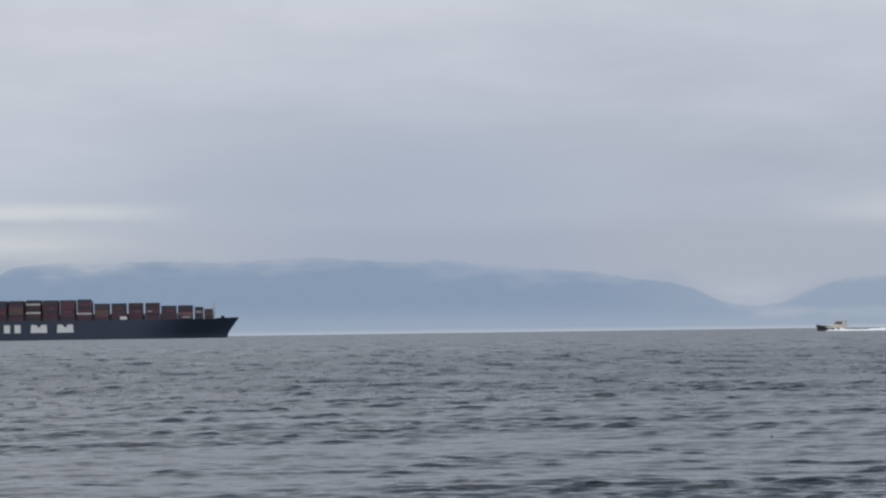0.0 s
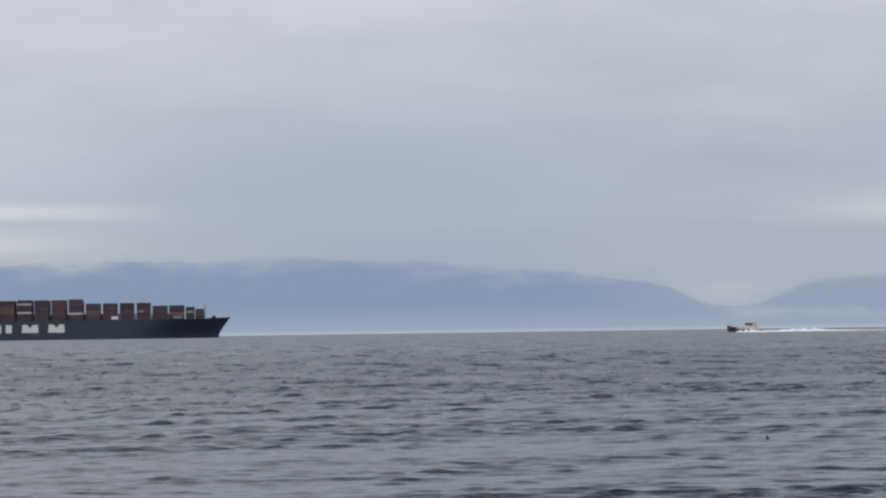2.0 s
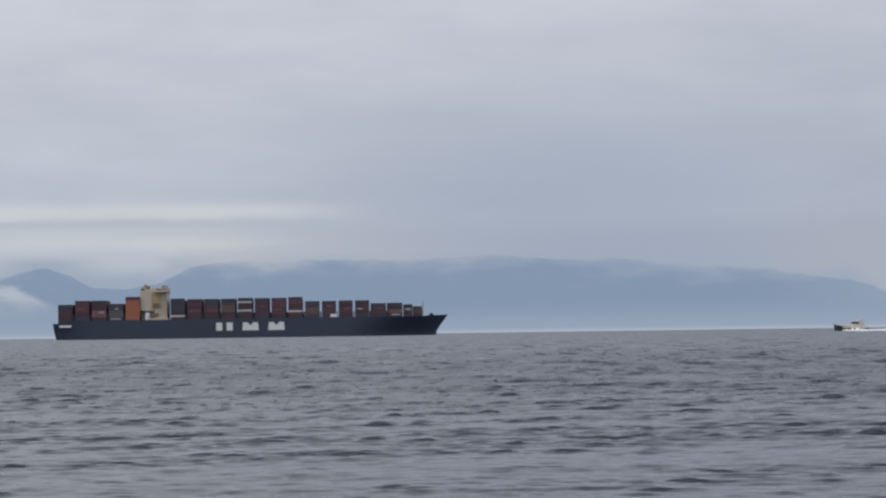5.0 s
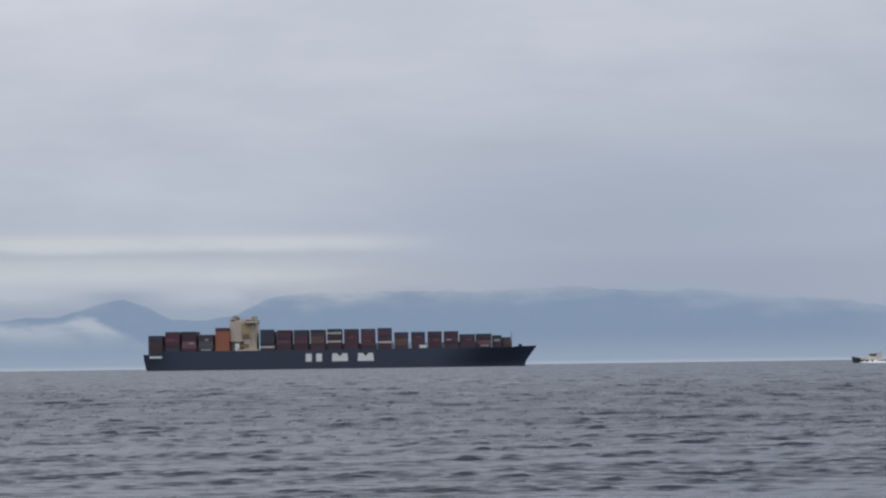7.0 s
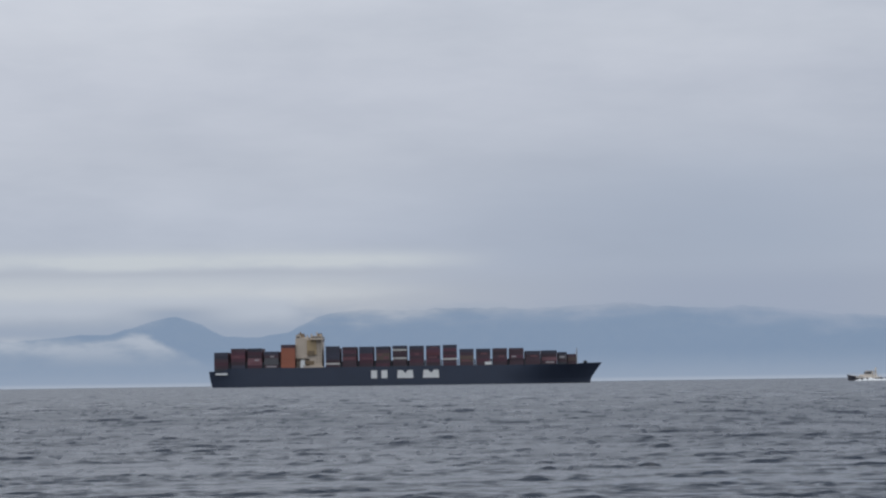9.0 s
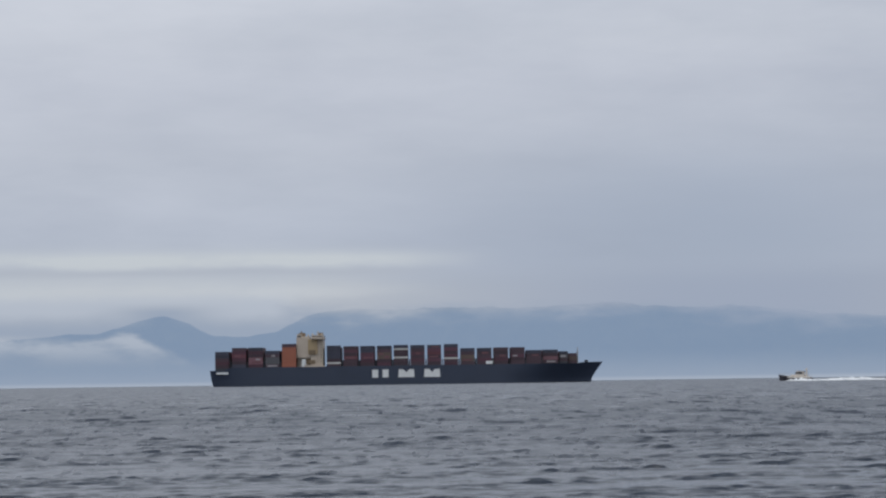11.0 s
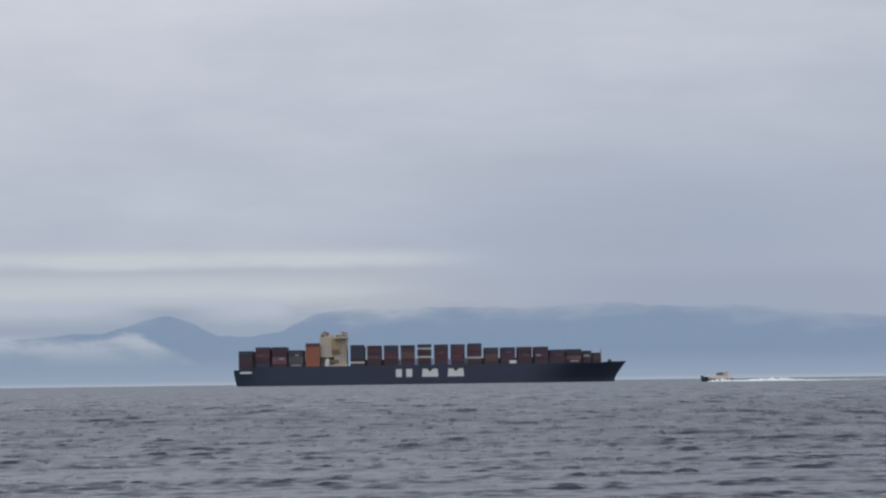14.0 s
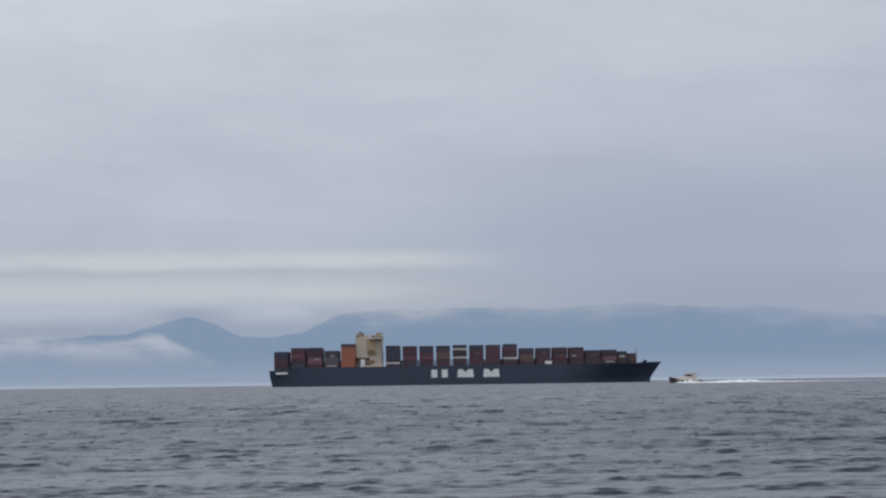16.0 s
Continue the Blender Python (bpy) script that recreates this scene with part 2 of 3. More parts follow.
def rod(bm, a, b, r0, r1=None, seg=8):
    a, b = Vector(a), Vector(b)
    d = b - a
    m = Matrix.Translation((a + b) / 2) @ d.to_track_quat("Z", "Y").to_matrix().to_4x4()
    bmesh.ops.create_cone(bm, cap_ends=True, segments=seg, radius1=r0, radius2=r0 if r1 is None else r1, depth=d.length, matrix=m)
    return bm


def grid_mesh(name, xs, ys, zs):
    """A sheet from three arrays of one shape."""
    rows, cols = xs.shape
    me = bpy.data.meshes.new(name)
    co = np.stack([xs, ys, zs], -1).reshape(-1, 3).astype(np.float32)
    i = np.arange(rows * cols).reshape(rows, cols)
    q = np.stack([i[:-1, :-1], i[:-1, 1:], i[1:, 1:], i[1:, :-1]], -1).reshape(-1, 4)
    me.vertices.add(len(co))
    me.vertices.foreach_set("co", co.ravel())
    me.loops.add(q.size)
    me.loops.foreach_set("vertex_index", q.ravel().astype(np.int32))
    me.polygons.add(len(q))
    me.polygons.foreach_set("loop_start", np.arange(0, q.size, 4, dtype=np.int32))
    me.update(calc_edges=True)
    me.shade_smooth()
    return me


# ---- the sea ----


def build_water():
    rng = np.random.default_rng(7)
    ys = [-4900.0, -2000.0, -600.0, -150.0, -40.0, -5.0, 8.0]
    y = 14.0
    while y < 4690:
        ys.append(y)
        y += 0.5 if y < 31.5 else (0.0015 * y if y < 120 else (0.0019 * y if y < 250 else (0.004 * y if y < 700 else 0.012 * y)))
    ys = np.array(ys + [4690.0])
    n = 560
    s = np.linspace(0, 1, n)
    yy = np.maximum(ys, 14.0)
    left, right_ = -0.205 * yy - 3, 0.325 * yy + 3
    xs = left[:, None] + (right_ - left)[:, None] * s[None, :]
    edge = lambda v: np.full((len(ys), 1), v)
    xs = np.hstack([edge(-4900.0), edge(-2600.0), xs, edge(2900.0), edge(4900.0)])
    yg = np.repeat(ys[:, None], xs.shape[1], 1)
    step = np.gradient(ys)[:, None]
    z, ox, oy = np.zeros_like(xs), np.zeros_like(xs), np.zeros_like(xs)
    wind = radians(-96)
    zl = np.zeros_like(xs)
    offshore = np.clip((yg - 25) / 110, 0.4, 1.3)  # longer waves further out
    for k in range(110):
        lam = 0.15 * (6.5 / 0.15) ** (k / 109) * rng.uniform(0.92, 1.08)
        short = lam < 1.3
        a = wind + rng.normal(0, 0.6 if k % 5 == 0 else 0.36 if short else 0.24)
        slope = rng.uniform(0.6, 1.4) * (0.033 if lam < 0.5 else 0.018 if lam < 0.9 else 0.015)
        amp = slope * lam / 6.283
        kx, ky = math.cos(a) * 2 * math.pi / lam, math.sin(a) * 2 * math.pi / lam
        fade = np.clip(lam / (2.2 * step) - 1, 0, 1)
        ph = kx * xs + ky * yg + rng.uniform(0, 6.28)
        c_, s_ = np.cos(ph) * fade * amp, np.sin(ph) * fade * amp
        if short:
            z += c_
            ox -= math.cos(a) * s_ * 0.75
            oy -= math.sin(a) * s_ * 0.75
        else:
            zl += c_ * offshore
    # steep short-lived groups of ripples with smoother water between
    gust = np.zeros_like(xs)
    for k in range(20):
        lam, a = 0.8 * (30 / 0.8) ** (k / 19), rng.uniform(0, 6.28)
        gust += np.sin((math.cos(a) * xs * 0.6 + math.sin(a) * yg) * 6.283 / lam + rng.uniform(0, 6.28)) * np.clip(lam / (2.2 * step) - 1, 0, 1)
    gust = np.clip(0.88 + 0.20 * gust + 1.5 * zl, 0.45, 1.8) * np.clip(1 + (yg - 43) / 55, 1.0, 1.75)
    # crests lean downwind
    oy -= 1.35 * np.maximum(z + 0.4 * zl, 0)
    inside = np.ones_like(xs)
    inside[:7], inside[-1:] = 0, 0
    inside[:, :2], inside[:, -2:] = 0, 0
    g = gust * inside
    ob = new("water", grid_mesh("water", xs + ox * g, yg + oy * g, z * g + zl * inside))
    ob.data.materials.append(M_WATER)
    return tagged(ob, "grey rippled sea with short dark wind waves", "water", kind="structure")


water = build_water()

# ---- far shore, haze and low cloud ----


def build_mountains():
    # degrees east of north, height as an angle in thousandths
    line = [(-42, 24), (-30, 30), (-20, 20), (-13, 21), (-9.5, 19.5), (-8.4, 21.5), (-7.3, 23.0), (-6.5, 26.5), (-5.85, 29.0), (-5.2, 26.0), (-4.7, 21.0),
            (-3.9, 20.8), (-3.2, 23.0), (-2.6, 28.5), (-1.8, 30.5), (0.5, 31.5), (4, 32), (7, 31), (8.6, 28.5), (10.4, 25), (11.5, 22.5), (12.4, 20.5),
            (13.0, 17.5), (13.5, 12.5), (14.1, 10.5), (14.8, 11), (15.2, 14), (15.7, 18.5), (16.3, 21.0), (18, 23.5), (22, 30), (30, 30), (45, 26)]
    deg = np.linspace(-42, 45, 900)
    h = np.interp(deg, [p[0] for p in line], [p[1] for p in line])
    rr = np.linspace(4740, 4990, 26)
    xs, ys, zs = [], [], []
    for r in rr:
        t = (r - 4740) / 250
        prof = min(1.0, (t / 0.72)) ** 0.8 if t < 0.72 else 1 - (t - 0.72) * 0.5
        row = []
        for d, hh in zip(deg, h):
            nz = noise.fractal(Vector((d * 0.9, t * 3.0, 1.7)), 0.9, 2.1, 5)
            ridge = 1 - abs(noise.noise(Vector((d * 1.6, t * 1.2, 4.4))))
            row.append(hh * 4.85 * prof * (1 + 0.10 * nz * (1.2 - prof) + 0.02 * nz) + 5 * (ridge - 0.8) * prof - 6)
        zs.append(row)
        xs.append(r * np.sin(np.radians(deg)))
        ys.append(r * np.cos(np.radians(deg)))
    ob = new("mountain_range", grid_mesh("mountain_range", np.array(xs), np.array(ys), np.array(zs)))
    m, n, out = material("forested_slope")
    b = n.node("ShaderNodeBsdfPrincipled")
    at = n.node("ShaderNodeTexCoord").outputs["Object"]
    n.put(b.inputs["Base Color"], n.ramp(n.noise(at, 0.03, 6.0, 0.65), [(0.3, (0.02, 0.035, 0.03)), (0.7, (0.06, 0.075, 0.06))]))
    b.inputs["Roughness"].default_value = 0.95
    n.put(out.inputs[0], b.outputs[0])
    ob.data.materials.append(m)
    return tagged(ob, "blue hazy mountain range with tops lost in cloud", "mountains", kind="structure")


def curved_sheet(name, radius, low, high_, d0, d1):
    deg = np.radians(np.linspace(d0, d1, 160))
    zz = np.linspace(low, high_, 12)[:, None]
    return grid_mesh(name, np.repeat((radius * np.sin(deg))[None], 12, 0), np.repeat((radius * np.cos(deg))[None], 12, 0), np.repeat(zz, 160, 1))


def build_haze():
    """Haze put in as a glowing, tinted sheet: what lies behind is dimmed, most in the blue, and the air's own light is
    added.
    """
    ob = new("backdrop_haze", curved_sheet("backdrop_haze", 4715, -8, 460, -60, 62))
    m, n, out = material("glowing_haze")
    sp = n.node("ShaderNodeSeparateXYZ")
    n.put(sp.inputs[0], n.node("ShaderNodeTexCoord").outputs["Object"])
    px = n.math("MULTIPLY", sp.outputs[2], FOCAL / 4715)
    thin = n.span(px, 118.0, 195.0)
    # paler haze glow painted near the horizon, brightest along the waterline
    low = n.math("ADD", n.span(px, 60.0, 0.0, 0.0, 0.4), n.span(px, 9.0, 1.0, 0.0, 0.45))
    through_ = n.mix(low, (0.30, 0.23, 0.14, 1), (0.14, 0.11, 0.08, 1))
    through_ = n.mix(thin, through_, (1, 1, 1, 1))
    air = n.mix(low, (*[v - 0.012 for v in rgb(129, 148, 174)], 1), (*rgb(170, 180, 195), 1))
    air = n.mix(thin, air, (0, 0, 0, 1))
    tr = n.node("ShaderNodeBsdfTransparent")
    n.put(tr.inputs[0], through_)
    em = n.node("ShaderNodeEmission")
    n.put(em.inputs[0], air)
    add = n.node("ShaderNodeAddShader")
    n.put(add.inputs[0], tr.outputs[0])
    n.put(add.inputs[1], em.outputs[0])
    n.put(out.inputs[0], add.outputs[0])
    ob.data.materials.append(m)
    ob.visible_shadow = False
    return tagged(ob, "pale blue haze over the far water", "haze", kind="structure")


def build_cloud():
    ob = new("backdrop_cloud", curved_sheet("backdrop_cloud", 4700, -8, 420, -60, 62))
    m, n, out = material("low_cloud_and_haze")
    at = n.node("ShaderNodeTexCoord").outputs["Object"]
    sp = n.node("ShaderNodeSeparateXYZ")
    n.put(sp.inputs[0], at)
    px = n.math("MULTIPLY", sp.outputs[2], FOCAL / 4700)
    ax = n.math("MULTIPLY", n.math("ARCTAN2", sp.outputs[0], sp.outputs[1]), FOCAL)
    ns = n.noise(n.scaled(at, (0.008, 0.008, 0.03)), 1.0, 5.0, 0.55)
    nf = n.noise(n.scaled(at, (0.010, 0.010, 0.024), (0.3, 0.1, 0.6)), 1.0, 6.0, 0.58)
    h = n.math("ADD", px, n.math("MULTIPLY", n.math("SUBTRACT", ns, 0.5), 75.0))
    h = n.math("ADD", h, n.math("ADD", n.span(ax, 350.0, 850.0, 0.0, 26.0), n.span(ax, -340.0, -180.0, -30.0, 0.0)))
    deck_ = n.math("MULTIPLY", n.span(h, 100.0, 152.0), n.span(px, 215.0, 155.0))
    crest = n.math("ADD", n.math("ADD", 84.0, n.math("MULTIPLY", n.hump(ax, -520.0, 34.0), 11.0)), n.span(ax, -515.0, -355.0, 0.0, -56.0))
    ragged = n.math("ADD", px, n.math("MULTIPLY", n.math("SUBTRACT", nf, 0.5), 50.0))
    fog = n.math("MULTIPLY", n.span(n.math("SUBTRACT", ragged, crest), 7.0, -9.0), n.span(px, 22.0, 80.0))
    fog = n.math("MULTIPLY", fog, n.math("MULTIPLY", n.span(ax, -350.0, -430.0), n.span(ns, 0.3, 0.62, 0.3, 0.75)))
    notch = n.math("ADD", n.math("MULTIPLY", n.hump(px, 62.0, 24.0), n.hump(ax, 1100.0, 75.0)), n.math("MULTIPLY", n.hump(px, 30.0, 13.0), n.span(ax, 950.0, 1150.0)))
    fog = n.math("ADD", fog, n.math("MULTIPLY", n.math("MULTIPLY", notch, n.span(ns, 0.25, 0.6)), 0.45), clamp=True)
    # bright cloud that fills the saddle and lies behind the western peak
    gap = n.math("MULTIPLY", n.span(n.math("ADD", px, n.math("MULTIPLY", n.math("SUBTRACT", nf, 0.5), 22.0)), 96.0, 132.0), n.span(px, 215.0, 150.0))
    gap = n.math("MULTIPLY", gap, n.math("SUBTRACT", 1.0, n.math("MULTIPLY", n.hump(ax, -453.0, 78.0), n.span(px, 150.0, 128.0))))
    gap = n.math("MULTIPLY", n.math("MULTIPLY", gap, n.span(ax, -190.0, -270.0)), 0.85)
    fog = n.math("MAXIMUM", fog, gap)
    # thicker haze towards the east, painted on this sheet as a glowing grey veil
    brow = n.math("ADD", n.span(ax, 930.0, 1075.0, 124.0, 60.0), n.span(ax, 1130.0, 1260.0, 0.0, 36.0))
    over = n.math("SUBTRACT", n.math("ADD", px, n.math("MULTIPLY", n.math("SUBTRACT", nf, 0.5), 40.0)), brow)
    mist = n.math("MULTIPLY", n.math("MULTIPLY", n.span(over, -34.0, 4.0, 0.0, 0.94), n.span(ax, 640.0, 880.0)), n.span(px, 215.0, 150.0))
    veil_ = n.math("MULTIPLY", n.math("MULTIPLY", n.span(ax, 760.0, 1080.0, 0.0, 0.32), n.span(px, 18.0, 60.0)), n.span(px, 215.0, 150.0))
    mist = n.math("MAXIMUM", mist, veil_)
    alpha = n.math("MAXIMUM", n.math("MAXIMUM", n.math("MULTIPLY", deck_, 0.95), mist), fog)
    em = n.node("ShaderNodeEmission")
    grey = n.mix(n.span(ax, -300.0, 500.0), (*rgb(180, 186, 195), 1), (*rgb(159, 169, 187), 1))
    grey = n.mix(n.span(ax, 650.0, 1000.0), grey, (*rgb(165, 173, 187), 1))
    tone = n.mix(fog, grey, (*rgb(184, 192, 204), 1))
    # the lower bright streak lies in this cloud
    pale = n.math("MULTIPLY", n.hump(n.math("ADD", px, n.math("MULTIPLY", n.math("SUBTRACT", nf, 0.5), 24.0)), 166.0, 14.0), n.span(ax, 90.0, -240.0))
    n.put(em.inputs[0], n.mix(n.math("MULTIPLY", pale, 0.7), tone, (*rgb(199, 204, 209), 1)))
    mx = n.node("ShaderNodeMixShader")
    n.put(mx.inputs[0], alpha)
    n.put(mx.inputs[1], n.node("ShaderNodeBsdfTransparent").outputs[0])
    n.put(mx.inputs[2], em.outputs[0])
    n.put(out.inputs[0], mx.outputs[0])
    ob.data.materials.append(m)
    ob.visible_shadow = False
    return tagged(ob, "grey low cloud and white fog along the mountain shore", "cloud", kind="structure")


build_mountains()
build_haze()
build_cloud()

# ---- the container ship: x ahead, y to port, z up from the waterline ----
STEM, TRANSOM, HALF_BEAM, DECK = 174.5, -172.8, 22.8, 16.6


def hull_mesh():
    bm = bmesh.new()
    us = [i / 60 for i in range(48)] + [0.8 + 0.2 * i / 22 for i in range(23)]
    us = sorted(set(us))
    levels = [-4, -1, 0.6, 2.5, 5, 8, 11, 13.5, 15.3, 1e3]
    side_ = []
    for sgn in (-1, 1):
        rows = []
        for u in us:
            top = 14.2 if u < 0.035 else (14.2 + (DECK - 14.2) * min(1, (u - 0.035) / 0.004))
            top += 0.9 * max(0, min(1, (u - 0.935) / 0.012)) + 0.35 * max(0, (u - 0.95) / 0.05)
            col = []
            for lv in levels:
                z = min(lv, top)
                f = max(0, min(1, z / 17))
                bow = 164.2 + 10.3 * max(0, (z - 3.2) / 14.6) ** 1.1 - (2.5 if z < 0 else 0)
                stern = TRANSOM + (2.4 * (1 - max(0, z) / 14) ** 1.6 if z < 14 else 0)
                x = stern + (bow - stern) * u
                full = 1 - max(0, (u - 0.83) / 0.17) ** 2.3
                lean = 1 - max(0, (u - 0.74) / 0.26) ** 1.8
                if u < 0.14:
                    lean *= 0.80 + 0.20 * math.sin(u / 0.14 * math.pi / 2)
                hb = HALF_BEAM * (lean + (full - lean) * f ** 1.3)
                col.append(bm.verts.new((x, sgn * max(hb, 0.02), z)))
            rows.append(col)
        side_.append(rows)
        for a, b in zip(rows, rows[1:]):
            for i in range(len(levels) - 1):
                q = [a[i], b[i], b[i + 1], a[i + 1]]
                bm.faces.new(q if sgn < 0 else q[::-1])
    s, p = side_
    for i in range(len(us) - 1):
        f = bm.faces.new([s[i][-1], s[i + 1][-1], p[i + 1][-1], p[i][-1]])
        f.material_index = 1
        bm.faces.new([s[i][0], p[i][0], p[i + 1][0], s[i + 1][0]])
    for i in range(len(levels) - 1):
        bm.faces.new([s[0][i], s[0][i + 1], p[0][i + 1], p[0][i]])
    bmesh.ops.remove_doubles(bm, verts=bm.verts, dist=0.01)
    bmesh.ops.recalc_face_normals(bm, faces=bm.faces)
    return bm


def container_mesh(length, height, mat):
    """Corner posts and rails stand proud of the recessed side and end panels."""
    bm = bmesh.new()
    box(bm, -length / 2, length / 2, -1.219, 1.219, 0, height)
    sides = [f for f in bm.faces if abs(f.normal.z) < 0.5]
    bmesh.ops.inset_individual(bm, faces=sides, thickness=0.16, depth=-0.07)
    me = bpy.data.meshes.new("container")
    bm.to_mesh(me)
    bm.free()
    me.materials.append(mat)
    return me


MESHES = {}


def container(kind, length, parent, x, y, z):
    # "w" is a half-height box added for a bright gap in the stack
    h = 1.5 if kind == "w" else 2.9
    key = (kind, length)
    if key not in MESHES:
        MESHES[key] = container_mesh(length, h, CONTAINER[kind])
    ob = new("container", MESHES[key])
    ob.parent, ob.location = parent, (x, y, z)
    return h


# bay: place along the ship, containers of the outer stack from the deck up, rows across, length, foot
BAYS = [
    (-162.4, "kmknn", 15, 12.4, 16.3), (-147.3, "nkmrmk", 17, 12.4, 16.6), (-132.6, "mppkmn", 17, 12.4, 16.6), (-117.9, "kggkn", 17, 12.4, 16.6),
    (-103.2, "ooooook", 17, 12.4, 16.6),
    (-63.8, "kwknnnn", 17, 12.4, 16.0), (-49.05, "kkrkmk", 17, 12.4, 16.8), (-34.3, "kmmmnn", 17, 12.4, 16.8), (-19.55, "mkttkn", 17, 12.4, 16.8),
    (-4.8, "kkwkkwn", 17, 12.4, 17.2), (9.95, "kmkmkn", 17, 12.4, 17.0), (24.7, "kmkrmn", 17, 12.4, 17.0), (39.45, "mkwmkmn", 17, 12.4, 16.0),
    (54.2, "kttkn", 17, 12.4, 16.6), (69.0, "kmkkn", 17, 12.4, 16.6), (83.7, "kmkkk", 17, 12.4, 16.8), (98.3, "kkmkk", 15, 12.4, 16.8),
    (112.6, "kkkn", 15, 13.3, 17.0), (127.2, "kpkn", 13, 13.3, 17.2), (139.0, "kgn", 11, 7.6, 18.6), (147.4, "ktk", 9, 7.4, 16.8),
]


def build_ship():
    ship = tagged(new("container_ship"), "dark blue container ship with maroon stacks, cream bridge tower", "ship")
    hull = part("hull", hull_mesh(), [M_HULL, M_DECK], ship, "dark blue steel hull with white marks", smooth=False)
    # plain white marks on the side
    y = -HALF_BEAM - 0.03
    for cx, kind in ((-22.9, 0), (0.0, 1), (22.7, 1)):
        bm = bmesh.new()
        if kind == 0:
            part("white_mark", box(bmesh.new(), cx - 7.2, cx - 1.9, y - 0.05, y + 0.2, 6.3, 13.3), M_WHITE, hull, "plain white painted mark")
            box(bm, cx + 1.9, cx + 7.2, y - 0.05, y + 0.2, 6.3, 13.3)
        else:
            outline = [(-7.2, 6.3), (7.2, 6.3), (6.6, 13.3), (2.6, 13.3), (0, 10.6), (-2.6, 13.3), (-6.6, 13.3)]
            front = [bm.verts.new((cx + px_, y - 0.05, pz)) for px_, pz in outline]
            back = [bm.verts.new((cx + px_, y + 0.2, pz)) for px_, pz in outline]
            bm.faces.new(front)
            for i in range(len(outline)):
                j = (i + 1) % len(outline)
                bm.faces.new([front[i], back[i], back[j], front[j]])
        part("white_mark", bm, M_WHITE, hull, "plain white painted mark")
    bm = bmesh.new()
    box(bm, -167.2, -156.6, -22.9, -20.5, 10.9, 12.7)
    part("stern_mark", bm, M_WHITE, hull, "white panel on the quarter")
    # hatch coaming and rail along the deck edge
    bm = bmesh.new()
    box(bm, -154, 104, -21.6, 21.6, DECK - 0.2, DECK + 0.15)
    part("hatch_coaming", bm, M_STEEL, ship)
    for x, stack, rows, length, foot in BAYS:
        half = (rows - 1) / 2 * 2.5
        bm = bmesh.new()
        box(bm, x - length / 2, x + length / 2, -half - 1.2, half + 1.2, 14.0 if x < -160 else DECK - 0.3, foot - 0.02)
        bay = part("container_bay", bm, M_STEEL, ship, "hatch cover with stacked containers")
        bay["along"], bay["foot"], bay["side"] = x, foot, -half - 1.22
        z = foot
        for kind in stack:
            z += container(kind, length, bay, x, -half, z) + 0.02
        # the rows behind the outer stack, up to the same height or one lower
        bm = bmesh.new()
        rnd = random.Random(int(x * 10))
        tiers = int((z - foot) / 2.92 + 0.05)
        for r in range(1, rows):
            n_ = tiers - (1 if rnd.random() < 0.18 else 0)
            for k in range(n_):
                yc = -half + 2.5 * r
                box(bm, x - length / 2, x + length / 2, yc - 1.2, yc + 1.2, foot + 2.92 * k, foot + 2.92 * k + 2.88)
        part("cargo_block", bm, M_INNER, bay)["kind"] = "stuff"
    # pale panels and doors that stand out on single containers
    pale = paint("worn_pale_panel_paint", (0.36, 0.34, 0.35), 0.65, grain=0.8, vary=0.2, streaks=0.3)
    rose = paint("worn_rose_panel_paint", (0.165, 0.072, 0.085), 0.65, grain=0.8, vary=0.25, streaks=0.3)
    bays = {o["along"]: o for o in ship.children if "along" in o}
    for x, tier, dx, wide, tall, mat in (
            (-147.3, 3, -1.5, 6.0, 1.5, rose), (-132.6, 1, 0.5, 8.5, 1.9, rose), (-132.6, 2, 2.0, 4.0, 1.2, pale), (-117.9, 3, 0.8, 3.2, 1.3, pale),
            (-117.9, 0, 0.0, 9.0, 1.2, pale), (-49.05, 2, 0.0, 10.0, 1.4, rose), (-34.3, 2, 1.0, 9.0, 1.2, rose), (-19.55, 3, -2.6, 4.0, 1.7, rose),
            (-19.55, 2, 2.8, 4.4, 2.2, rose), (9.95, 3, 0.4, 3.4, 1.5, rose), (24.7, 2, -0.5, 8.0, 1.2, rose), (24.7, 5, 1.0, 7.0, 1.0, rose),
            (54.2, 1, -0.5, 8.0, 1.5, rose), (69.0, 3, 0.5, 6.0, 1.5, rose), (83.7, 2, 1.2, 5.0, 1.6, rose), (98.3, 2, -2.4, 4.2, 1.2, pale),
            (112.6, 2, 1.0, 6.0, 1.2, rose), (127.2, 0, 0.6, 7.5, 1.2, pale), (139.0, 1, -0.4, 4.6, 1.6, pale)):
        bay = bays[x]
        z = bay["foot"] + 2.92 * tier + 0.7
        y = bay["side"]
        part("side_panel", box(bmesh.new(), x + dx - wide / 2, x + dx + wide / 2, y - 0.04, y + 0.3, z, z + tall), mat, bay, "paler worn panel")
    bm = box(bmesh.new(), 70.2, 76.2, -22.0, -19.9, 17.0, 19.6, 0.1)
    part("tank_container", bm, M_WHITE, ship, "small white container at the deck edge")
    # lashing bridges between the bays
    xs = [b[0] for b in BAYS]
